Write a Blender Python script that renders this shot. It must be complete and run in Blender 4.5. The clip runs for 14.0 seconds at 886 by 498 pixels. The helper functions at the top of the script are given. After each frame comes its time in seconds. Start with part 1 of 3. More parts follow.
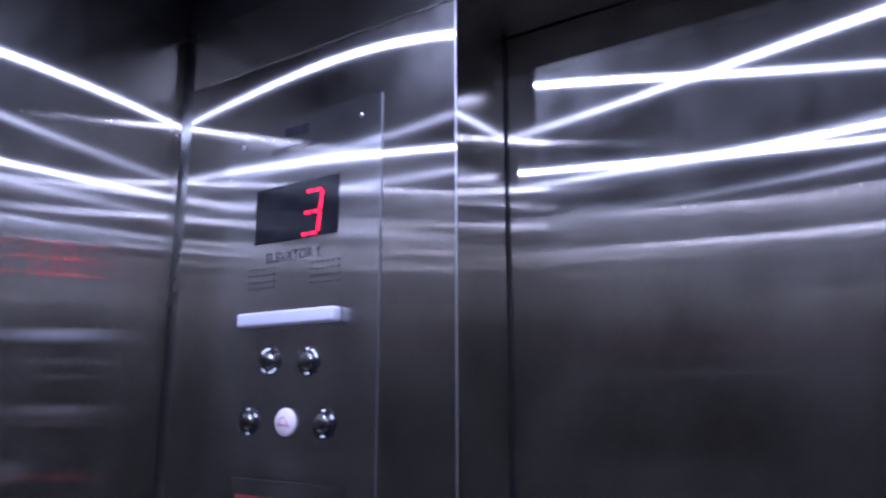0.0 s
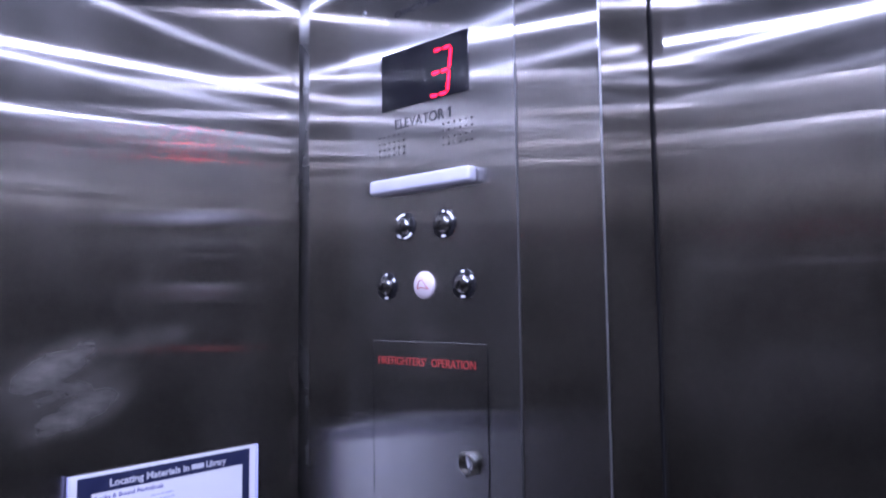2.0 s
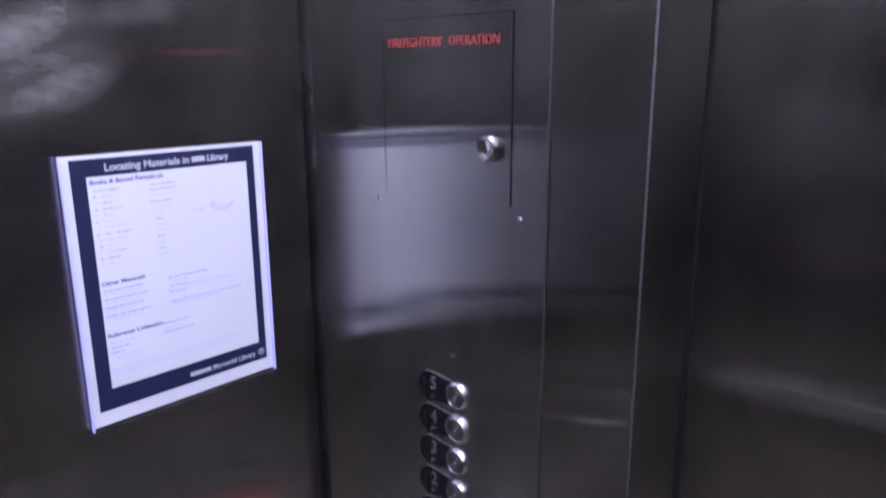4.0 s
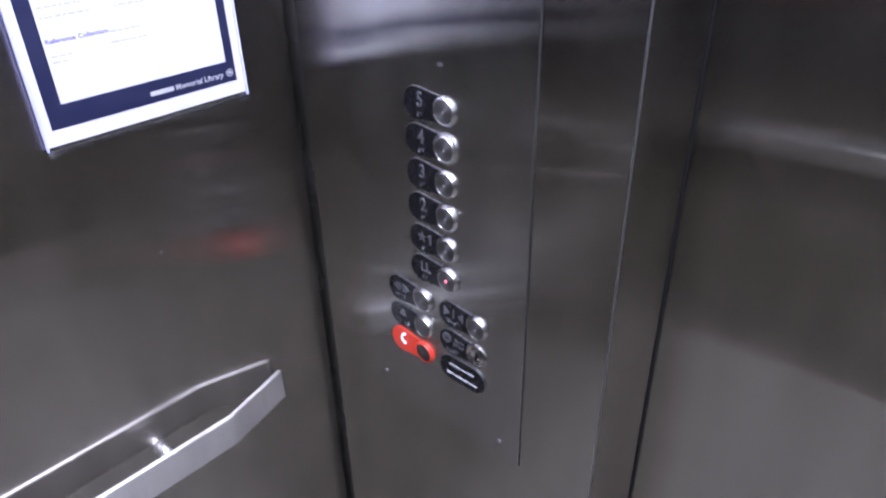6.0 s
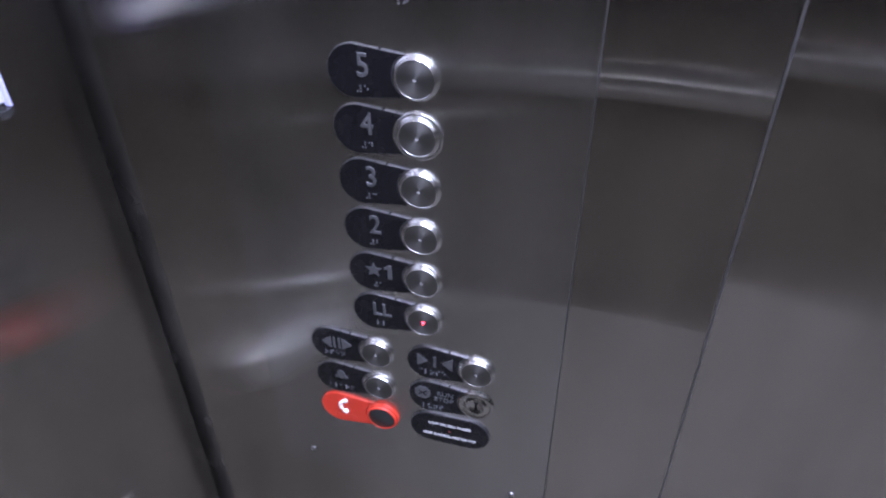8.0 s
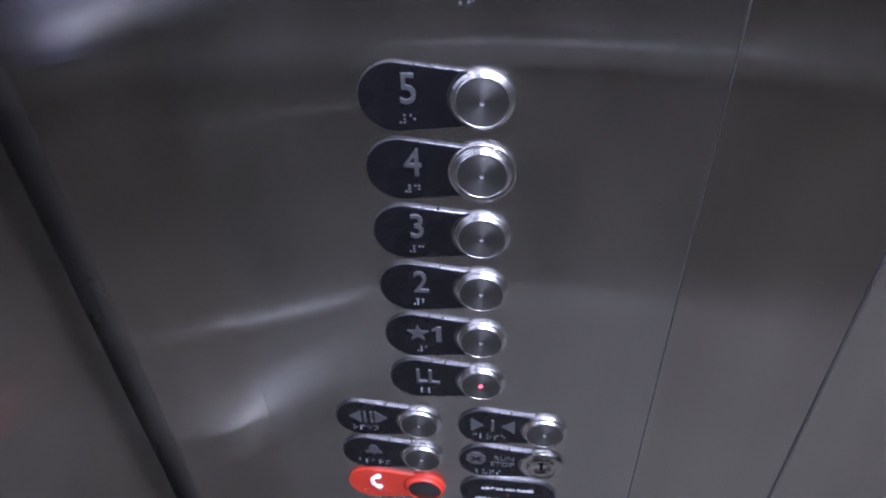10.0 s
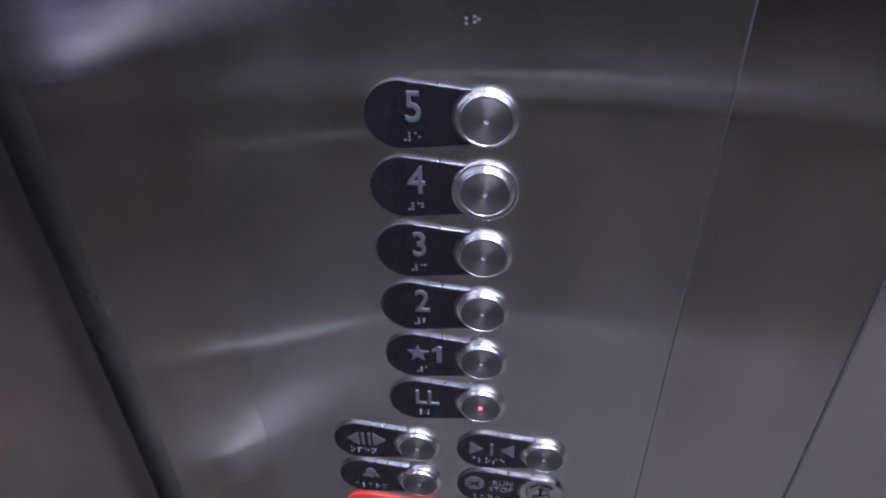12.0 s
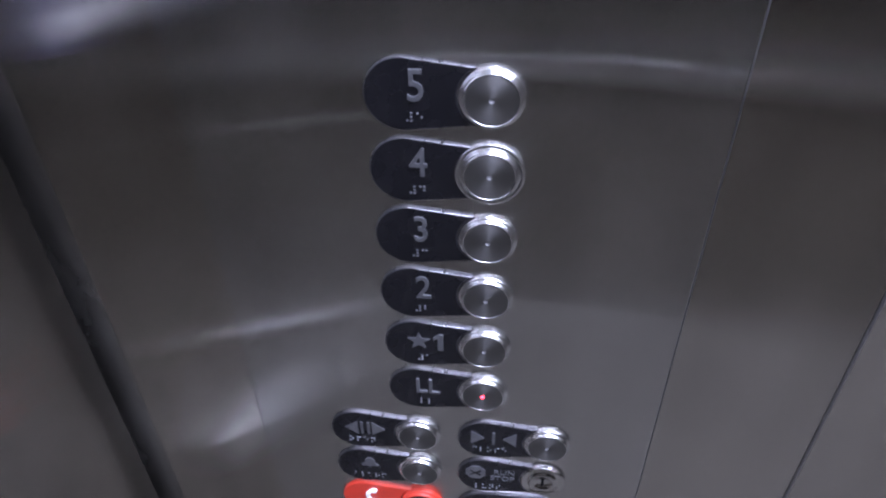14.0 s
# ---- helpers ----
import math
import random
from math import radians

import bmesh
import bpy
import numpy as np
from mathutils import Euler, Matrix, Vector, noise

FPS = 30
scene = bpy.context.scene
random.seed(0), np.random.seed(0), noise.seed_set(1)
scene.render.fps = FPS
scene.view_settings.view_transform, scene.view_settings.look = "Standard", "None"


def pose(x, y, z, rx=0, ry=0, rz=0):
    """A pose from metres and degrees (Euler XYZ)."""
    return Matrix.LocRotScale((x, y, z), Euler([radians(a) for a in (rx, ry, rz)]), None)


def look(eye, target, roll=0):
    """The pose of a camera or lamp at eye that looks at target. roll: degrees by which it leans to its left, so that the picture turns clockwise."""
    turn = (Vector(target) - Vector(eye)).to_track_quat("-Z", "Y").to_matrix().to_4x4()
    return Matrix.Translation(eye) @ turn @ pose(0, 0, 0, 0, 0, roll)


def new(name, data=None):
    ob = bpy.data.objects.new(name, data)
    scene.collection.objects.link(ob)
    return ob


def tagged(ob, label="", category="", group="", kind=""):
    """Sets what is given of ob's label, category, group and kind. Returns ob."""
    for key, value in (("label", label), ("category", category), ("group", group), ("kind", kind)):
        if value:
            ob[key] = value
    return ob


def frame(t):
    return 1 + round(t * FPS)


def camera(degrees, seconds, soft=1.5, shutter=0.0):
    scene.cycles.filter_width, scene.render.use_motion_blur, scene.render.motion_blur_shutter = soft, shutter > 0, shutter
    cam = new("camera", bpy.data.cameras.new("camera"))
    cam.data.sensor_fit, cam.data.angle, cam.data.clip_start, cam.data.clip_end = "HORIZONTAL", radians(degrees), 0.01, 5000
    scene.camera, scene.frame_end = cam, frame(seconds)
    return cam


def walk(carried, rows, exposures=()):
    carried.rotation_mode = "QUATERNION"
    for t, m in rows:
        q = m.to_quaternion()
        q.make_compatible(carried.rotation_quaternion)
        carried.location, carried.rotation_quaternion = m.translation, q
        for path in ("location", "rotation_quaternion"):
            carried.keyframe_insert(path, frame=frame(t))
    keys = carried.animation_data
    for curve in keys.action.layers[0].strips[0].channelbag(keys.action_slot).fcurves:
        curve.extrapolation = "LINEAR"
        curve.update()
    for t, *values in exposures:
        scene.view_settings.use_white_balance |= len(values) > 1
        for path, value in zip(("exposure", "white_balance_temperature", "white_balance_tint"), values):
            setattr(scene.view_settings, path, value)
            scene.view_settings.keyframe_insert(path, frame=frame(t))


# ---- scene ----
cam = camera(64.1, 14.0, soft=2.1, shutter=0.3)
PATH = [
    (0, (1.052, -0.738, 1.945), (-0.031, 0.893, 2.353), 0.03),
    (0.3, (1.016, -0.772, 1.956), (-0.139, 0.804, 2.381), -0.57),
    (0.5, (1.019, -0.77, 1.949), (-0.202, 0.749, 2.399), -0.62),
    (1, (1.01, -0.754, 1.928), (-0.264, 0.747, 2.287), -1.03),
    (1.5, (1.012, -0.734, 1.912), (-0.326, 0.732, 2.164), -0.98),
    (2, (0.986, -0.739, 1.884), (-0.338, 0.753, 2.035), -0.69),
    (2.5, (0.964, -0.729, 1.866), (-0.35, 0.779, 1.874), -0.48),
    (3, (0.949, -0.715, 1.839), (-0.375, 0.778, 1.707), -0.43),
    (3.5, (0.934, -0.703, 1.807), (-0.387, 0.774, 1.53), -0.3),
    (4, (0.917, -0.682, 1.759), (-0.392, 0.753, 1.281), -0.28),
    (4.2, (0.906, -0.674, 1.739), (-0.389, 0.743, 1.178), -0.37),
    (6.3, (0.894, -0.611, 1.62), (-0.2765, 0.6045, 0.5456), -1.4),
    (6.5, (0.868, -0.605, 1.609), (-0.2905, 0.6014, 0.5127), -1.2),
    (7, (0.669, -0.594, 1.598), (-0.2118, 0.7931, 0.4567), 0.3),
    (7.5, (0.543, -0.57, 1.583), (0.0209, 0.9652, 0.4128), 1.8),
    (8, (0.484, -0.493, 1.549), (0.0418, 1.0442, 0.3488), -0.6),
    (8.5, (0.458, -0.401, 1.516), (0.0319, 1.1111, 0.2789), -1.8),
    (9, (0.411, -0.379, 1.52), (0.0288, 1.1291, 0.2629), -2.3),
    (9.2, (0.356, -0.37, 1.525), (0.1366, 1.1312, 0.221), -2.7),
    (11.5, (0.345, -0.386, 1.518), (0.137, 1.204, 0.321), -1.8),
    (12, (0.346, -0.382, 1.517), (0.135, 1.203, 0.313), -1.3),
    (12.5, (0.347, -0.383, 1.511), (0.139, 1.193, 0.294), -1.3),
    (13, (0.347, -0.379, 1.506), (0.143, 1.188, 0.278), -1.3),
    (13.5, (0.341, -0.375, 1.504), (0.153, 1.188, 0.268), -1.1),
    (14, (0.339, -0.37, 1.508), (0.147, 1.19, 0.269), -1.0),
]
# the film's own exposure and white balance: seconds, stops, kelvin, tint
EXPOSURES = [(0.0, -0.45, 5450, 21), (1.2, -0.45, 5500, 21), (2.0, -0.05, 5650, 22), (3.0, 0.3, 5850, 22), (3.6, 0.22, 5950, 22), (4.2, 0.15, 6200, 23), (6.3, 1.06, 6450, 12), (8.0, 0.8, 6250, 13), (8.7, 0.7, 6150, 13), (14.0, 0.76, 6200, 13)]
walk(cam, [(t, look(eye, target, roll)) for t, eye, target, roll in PATH], EXPOSURES)

# ---------------------------------------------------------------- world and exposure
world = bpy.data.worlds.new("world")
scene.world = world
world.use_nodes = True
world.node_tree.nodes["Background"].inputs[0].default_value = (0.02, 0.021, 0.025, 1)
world.node_tree.nodes["Background"].inputs[1].default_value = 0.02

LAMP_STRENGTH = 17500.0             # six flush downlights are the only lamps of the car
LAMP_COLOUR = (0.70, 0.745, 1.0, 1)

# ---------------------------------------------------------------- dimensions
CAB_W, CAB_D = 2.45, 1.295        # inside of the car
TOP = 2.76                        # underside of the lid above the hung ceiling
WALL_TOP = 2.592                  # upper edge of the steel walls
RET_L, RET_R = 0.027, 0.582       # return panel that carries the operating panel
DOOR_R = 1.868                    # far side of the doorway
JAMB = 0.134                      # depth of the doorway
HEAD = 2.477                      # underside of the transom, and top of the return panel
CEIL = 2.632                      # underside of the hung ceiling
LAMPS_X, LAMPS_Y = (0.461, 1.257, 2.010), (-0.356, -1.000)
LAMP_R = 0.010
FACE = -0.0022                    # front of the operating panel's plate


# ---------------------------------------------------------------- materials
def material(name):
    m = bpy.data.materials.new(name)
    m.use_nodes = True
    nt = m.node_tree
    nt.nodes.clear()
    out = nt.nodes.new("ShaderNodeOutputMaterial")
    return m, nt, out


def node(nt, kind, **inputs):
    n = nt.nodes.new(kind)
    for key, value in inputs.items():
        n.inputs[key.replace("_", " ")].default_value = value
    return n


def ramp(nt, lo, hi, a, b):
    r = nt.nodes.new("ShaderNodeMapRange")
    r.inputs[1].default_value, r.inputs[2].default_value = lo, hi
    r.inputs[3].default_value, r.inputs[4].default_value = a, b
    return r


def stretched_noise(nt, scale, detail, roughness=0.5):
    """Noise in object space, stretched by the given scale along each axis."""
    co = nt.nodes.new("ShaderNodeTexCoord")
    mp = nt.nodes.new("ShaderNodeMapping")
    mp.inputs["Scale"].default_value = scale
    n = node(nt, "ShaderNodeTexNoise", Scale=1.0, Detail=detail, Roughness=roughness)
    nt.links.new(co.outputs["Object"], mp.inputs["Vector"])
    nt.links.new(mp.outputs[0], n.inputs["Vector"])
    return n


def brushed(name, colour=(0.575, 0.55, 0.515), across=0.11, stray=0.45, share=0.09, along_grain=0.0011, veil=0.004, haze=0.028, grain=(900, 900, 5),
            along=(0, 0, 1), smears=()):
    """Brushed stainless steel whose grain runs along the given direction. across, stray: spread of the main and of the wide
    reflection at right angles to the grain; share: weight of the wide one; along_grain, veil: their spread along the grain."""
    m, nt, out = material(name)
    tangent = nt.nodes.new("ShaderNodeCombineXYZ")
    for i in range(3):
        tangent.inputs[i].default_value = along[i]
    fine = stretched_noise(nt, grain, 3.0, 0.6)
    blot = stretched_noise(nt, (3.1, 3.1, 1.9), 4.0, 0.55)
    smudge = stretched_noise(nt, (9, 9, 6), 5.0, 0.6)
    mix = node(nt, "ShaderNodeMix")
    mix.data_type, mix.blend_type = "RGBA", "MULTIPLY"
    mix.inputs[0].default_value = 1.0
    mix.inputs[6].default_value = (*colour, 1)
    tone = ramp(nt, 0.25, 0.75, 0.93, 1.06)
    nt.links.new(fine.outputs["Fac"], tone.inputs[0])
    # faint vertical wipe marks and cloudy stains over the grain
    wiped = stretched_noise(nt, (16, 16, 1.1), 4.0, 0.6)
    stain = ramp(nt, 0.3, 0.7, 0.90, 1.06)
    nt.links.new(wiped.outputs["Fac"], stain.inputs[0])
    cloud = ramp(nt, 0.3, 0.7, 0.90, 1.06)
    nt.links.new(smudge.outputs["Fac"], cloud.inputs[0])
    grime = nt.nodes.new("ShaderNodeMath")
    grime.operation = "MULTIPLY"
    nt.links.new(stain.outputs[0], grime.inputs[0])
    nt.links.new(cloud.outputs[0], grime.inputs[1])
    whole = nt.nodes.new("ShaderNodeMath")
    whole.operation = "MULTIPLY"
    nt.links.new(grime.outputs[0], whole.inputs[0])
    nt.links.new(tone.outputs[0], whole.inputs[1])
    nt.links.new(whole.outputs[0], mix.inputs[7])
    lobes = []
    for spread, fine_spread in ((across, along_grain), (stray, max(along_grain, veil))):
        rough = (fine_spread * spread) ** 0.25
        wide = ramp(nt, 0.2, 0.8, rough * 0.97, rough * 1.03)
        nt.links.new(blot.outputs["Fac"], wide.inputs[0])
        lobe = node(nt, "ShaderNodeBsdfAnisotropic", Anisotropy=1 - math.sqrt(fine_spread / spread))
        lobe.distribution = "GGX"
        nt.links.new(mix.outputs[2], lobe.inputs["Color"])
        nt.links.new(wide.outputs[0], lobe.inputs["Roughness"])
        nt.links.new(tangent.outputs[0], lobe.inputs["Tangent"])
        lobes.append(lobe)
    gloss = node(nt, "ShaderNodeMixShader", Fac=share)
    for k in (0, 1):
        nt.links.new(lobes[k].outputs[0], gloss.inputs[1 + k])
    soft = node(nt, "ShaderNodeBsdfAnisotropic", Roughness=0.45, Anisotropy=0.2)
    soft.distribution = "GGX"
    nt.links.new(mix.outputs[2], soft.inputs["Color"])
    nt.links.new(tangent.outputs[0], soft.inputs["Tangent"])
    both = nt.nodes.new("ShaderNodeMixShader")
    dull = ramp(nt, 0.35, 0.72, haze * 0.5, haze * 2.2)
    nt.links.new(smudge.outputs["Fac"], dull.inputs[0])
    amount = dull.outputs[0]
    # greasy wiped smears: soft slanted strokes that dull the steel
    co = nt.nodes.new("ShaderNodeTexCoord")
    for (sx, sy, sz), (wx, wz), turn, power in smears:
        mp = nt.nodes.new("ShaderNodeMapping")
        mp.vector_type = "TEXTURE"
        mp.inputs["Location"].default_value = (sx, sy, sz)
        mp.inputs["Rotation"].default_value = (radians(turn), 0, 0)
        mp.inputs["Scale"].default_value = (1, wx, wz)
        ball = nt.nodes.new("ShaderNodeVectorMath")
        ball.operation = "LENGTH"
        fade = ramp(nt, 0.25, 1.0, power, 0.0)
        fade.interpolation_type = "SMOOTHSTEP"
        streak = stretched_noise(nt, (20, 20, 60), 4.0, 0.6)
        cut = ramp(nt, 0.30, 0.66, 0.50, 1.0)
        mul = nt.nodes.new("ShaderNodeMath")
        mul.operation = "MULTIPLY"
        add = nt.nodes.new("ShaderNodeMath")
        add.operation, add.use_clamp = "ADD", True
        nt.links.new(co.outputs["Object"], mp.inputs["Vector"])
        nt.links.new(mp.outputs[0], ball.inputs[0])
        nt.links.new(ball.outputs["Value"], fade.inputs[0])
        nt.links.new(streak.outputs["Fac"], cut.inputs[0])
        nt.links.new(fade.outputs[0], mul.inputs[0])
        nt.links.new(cut.outputs[0], mul.inputs[1])
        nt.links.new(mul.outputs[0], add.inputs[0])
        nt.links.new(amount, add.inputs[1])
        amount = add.outputs[0]
    nt.links.new(amount, both.inputs[0])
    nt.links.new(gloss.outputs[0], both.inputs[1])
    nt.links.new(soft.outputs[0], both.inputs[2])
    nt.links.new(both.outputs[0], out.inputs[0])
    return m


def plain(name, colour, rough=0.5, metal=0.0, coat=0.0, vary=0.12, scale=40.0, bump=0.0, spec=0.5):
    """Paint, plastic, paper or polished metal with a slight mottling."""
    m, nt, out = material(name)
    b = node(nt, "ShaderNodeBsdfPrincipled", Metallic=metal, Coat_Weight=coat)
    b.inputs["Specular IOR Level"].default_value = spec
    n = stretched_noise(nt, (scale, scale, scale), 4.0)
    tone = ramp(nt, 0.25, 0.75, 1 - vary, 1 + vary)
    mix = node(nt, "ShaderNodeMix")
    mix.data_type, mix.blend_type = "RGBA", "MULTIPLY"
    mix.inputs[0].default_value, mix.inputs[6].default_value = 1.0, (*colour, 1)
    r = ramp(nt, 0.3, 0.7, rough * 0.85, min(1, rough * 1.15))
    nt.links.new(n.outputs["Fac"], tone.inputs[0])
    nt.links.new(tone.outputs[0], mix.inputs[7])
    nt.links.new(mix.outputs[2], b.inputs["Base Color"])
    nt.links.new(n.outputs["Fac"], r.inputs[0])
    nt.links.new(r.outputs[0], b.inputs["Roughness"])
    if bump:
        bp = node(nt, "ShaderNodeBump", Strength=1.0, Distance=bump)
        nt.links.new(n.outputs["Fac"], bp.inputs["Height"])
        nt.links.new(bp.outputs[0], b.inputs["Normal"])
    nt.links.new(b.outputs[0], out.inputs[0])
    return m


def glowing(name, colour, strength):
    m, nt, out = material(name)
    e = node(nt, "ShaderNodeEmission", Color=colour, Strength=strength)
    nt.links.new(e.outputs[0], out.inputs[0])
    return m


def clear(name, colour=(0.95, 0.96, 1.0), rough=0.05):
    m, nt, out = material(name)
    b = node(nt, "ShaderNodeBsdfPrincipled", Roughness=rough, IOR=1.49)
    b.inputs["Base Color"].default_value = (*colour, 1)
    b.inputs["Transmission Weight"].default_value = 1.0
    nt.links.new(b.outputs[0], out.inputs[0])
    return m


def turned(name):
    """Lathe-turned button face: the grain runs in circles round the button's axis."""
    m, nt, out = material(name)
    t = nt.nodes.new("ShaderNodeTangent")
    t.direction_type, t.axis = "RADIAL", "Y"
    co = nt.nodes.new("ShaderNodeTexCoord")
    rings = nt.nodes.new("ShaderNodeTexWave")
    rings.wave_type, rings.rings_direction = "RINGS", "Y"
    rings.inputs["Scale"].default_value = 900
    rings.inputs["Distortion"].default_value = 1.5
    tone = ramp(nt, 0, 1, 0.18, 0.27)
    g = node(nt, "ShaderNodeBsdfAnisotropic", Roughness=0.42, Anisotropy=0.38)
    g.distribution = "GGX"
    nt.links.new(co.outputs["Object"], rings.inputs["Vector"])
    nt.links.new(rings.outputs["Fac"], tone.inputs[0])
    nt.links.new(tone.outputs[0], g.inputs["Color"])
    nt.links.new(t.outputs[0], g.inputs["Tangent"])
    nt.links.new(g.outputs[0], out.inputs[0])
    return m


STEEL = brushed("brushed_steel")
STEEL_LEFT = brushed("brushed_steel_smeared", smears=(
    ((0, -0.374, 1.815), (0.082, 0.034), 26, 0.26),
    ((0, -0.400, 1.795), (0.074, 0.030), 25, 0.20),
    ((0, -0.368, 1.774), (0.086, 0.018), 20, 0.20),
    ((0, -0.340, 1.748), (0.082, 0.034), 21, 0.28),
    ((0, -0.375, 1.738), (0.070, 0.022), 21, 0.16),
    ((0, -0.380, 1.775), (0.130, 0.085), 20, 0.13),
    ((0, -0.262, 1.838), (0.070, 0.024), 12, 0.10),
    ((0, -0.222, 1.842), (0.040, 0.022), 12, 0.08)))
STEEL_PLATE = brushed("brushed_steel_plate", colour=(0.58, 0.57, 0.555), across=0.15, share=0.18, along_grain=0.0020, haze=0.042)
# same steel, shade painted in as a darker colour to cut bounced light
STEEL_DARKENED = brushed("darkened_brushed_steel", colour=(0.45, 0.425, 0.385), haze=0.02)
STEEL_HEADER = brushed("lengthwise_brushed_steel", haze=0.03, grain=(5, 900, 900), along=(1, 0, 0))
STEEL_REVEAL = brushed("dull_steel_reveal", colour=(0.48, 0.472, 0.462), across=0.3, along_grain=0.01, haze=0.18)
STEEL_RAIL = brushed("satin_steel_rail", colour=(0.84, 0.835, 0.82), across=0.30, stray=0.6, share=0.5, along_grain=0.03, haze=0.65, grain=(900, 5, 900), along=(0, 1, 0))
STEEL_RAIL_REAR = brushed("satin_steel_rear_rail", colour=(0.84, 0.835, 0.82), across=0.30, stray=0.6, share=0.3, along_grain=0.012, haze=0.06, grain=(900, 5, 900), along=(0, 1, 0))
STANDOFF = plain("satin_standoff_steel", (0.92, 0.92, 0.92), 0.30, 1.0, vary=0.04, scale=150)
EDGE_STEEL = plain("satin_edge_steel", (0.31, 0.31, 0.32), 0.38, 1.0, vary=0.08, scale=150)
CUT_EDGE = plain("satin_cut_edge", (0.11, 0.11, 0.115), 0.50, 1.0, vary=0.15, scale=60)
CHROME = plain("chrome", (0.60, 0.59, 0.58), 0.13, 1.0, vary=0.05)
KEY_STEEL = plain("dark_chrome", (0.36, 0.355, 0.345), 0.16, 1.0, vary=0.1, scale=200)
RIM_STEEL = plain("polished_rim", (0.78, 0.78, 0.785), 0.21, 1.0, vary=0.06, scale=200)
TURNED = turned("turned_steel")
DARK_CAP = plain("dark_satin_cap", (0.030, 0.032, 0.032), 0.32, 0.3, vary=0.15, scale=90)
BLACK_LEGEND = plain("black_legend", (0.006, 0.006, 0.0075), 0.27, vary=0.12, scale=60, spec=0.38)
LEGEND_EDGE = plain("grey_plate_edge", (0.15, 0.15, 0.16), 0.30, 0.9, vary=0.12, scale=150)
GLYPH = plain("cast_metal_glyph", (0.19, 0.195, 0.21), 0.36, 0.75, vary=0.15, scale=300)
RED_PAINT = plain("red_enamel", (0.52, 0.038, 0.020), 0.38, vary=0.08, scale=120)
DULL_RED = plain("dull_red_lens", (0.12, 0.006, 0.008), 0.4, vary=0.1)
RED_INK = plain("red_ink", (0.26, 0.020, 0.016), 0.5, vary=0.25, scale=500)
DARK_INK = plain("engraved_fill", (0.010, 0.010, 0.014), 0.75, vary=0.2, scale=400, spec=0.08)
PRINT_WHITE = plain("unprinted_white", (0.40, 0.40, 0.44), 0.55, vary=0.08, scale=300)
WHITE_INK = plain("white_ink", (0.82, 0.83, 0.86), 0.5, vary=0.08, scale=400)
DULL_LENS = plain("dull_pinpoint_lens", (0.17, 0.17, 0.18), 0.4, vary=0.05)
PINK_LENS = plain("pinkish_diffuser", (0.50, 0.44, 0.47), 0.35, vary=0.04, coat=0.2)
# opaque pale blue that paints in light caught by the clear acrylic edges
EDGE_GLOW = plain("painted_acrylic_edge_glow", (0.52, 0.53, 0.92), 0.25, vary=0.05, coat=0.4)
BLACK_GLASS = plain("smoked_display", (0.006, 0.006, 0.008), 0.14, vary=0.1, spec=0.10)
HOLE = plain("hole_black", (0.003, 0.003, 0.004), 0.95, vary=0.2, spec=0.04)
RUBBER = plain("black_rubber_seal", (0.010, 0.010, 0.011), 0.8, vary=0.25, scale=60, spec=0.08)
CEILING_DARK = plain("dark_ceiling_laminate", (0.020, 0.021, 0.023), 0.6, vary=0.2, scale=12, spec=0.15)
LID_DARK = plain("dark_upper_lid", (0.02, 0.02, 0.024), 0.7, vary=0.2)
FLOOR_MAT = plain("grey_vinyl_floor", (0.10, 0.095, 0.084), 0.7, vary=0.3, scale=60, spec=0.15)
PAPER = plain("white_paper", (0.54, 0.54, 0.56), 0.55, vary=0.02, scale=20)
NAVY_INK = plain("navy_print", (0.008, 0.011, 0.042), 0.45, vary=0.08, scale=60)
BLUE_TEXT = plain("faded_blue_text", (0.35, 0.36, 0.56), 0.6, vary=0.2, scale=900)
PALE_TEXT = plain("pale_text", (0.47, 0.475, 0.60), 0.6, vary=0.15, scale=900)
HEAD_TEXT = plain("dark_heading_text", (0.11, 0.10, 0.27), 0.6, vary=0.15, scale=900)
LIGHT_BAR = plain("white_plastic_diffuser", (0.37, 0.365, 0.42), 0.42, vary=0.03)
ACRYLIC = clear("clear_acrylic", rough=0.12)
LAMP = glowing("downlight_lens", LAMP_COLOUR, LAMP_STRENGTH)
# far lamp pair turned down to thin its reflected arcs on the left wall
LAMP_DIMMED = glowing("dimmed_downlight_lens", LAMP_COLOUR, LAMP_STRENGTH * 0.4)
LED_RED = glowing("red_segment", (1.0, 0.007, 0.028, 1), 10.0)
LED_DOT = glowing("red_indicator", (1.0, 0.03, 0.06, 1), 9.0)


# ---------------------------------------------------------------- building helpers
def linked(name, bm, mat, parent=None, label="", smooth=False, at=None):
    me = bpy.data.meshes.new(name)
    bmesh.ops.recalc_face_normals(bm, faces=bm.faces)
    for f in bm.faces:
        f.smooth = smooth
    bm.to_mesh(me)
    bm.free()
    me.materials.append(mat)
    ob = new(name, me)
    if at:
        ob.location = at
    if parent:
        ob.parent = parent
    if label:
        ob["label"] = label
    return ob


def part(name, bm, mat, parent, label="", smooth=False, at=None):
    return linked(name, bm, mat, parent, label, smooth, at)


def empty(name, at, label, category, group=""):
    e = new(name)
    e.empty_display_size = 0.02
    e.location = at
    return tagged(e, label, category, group)


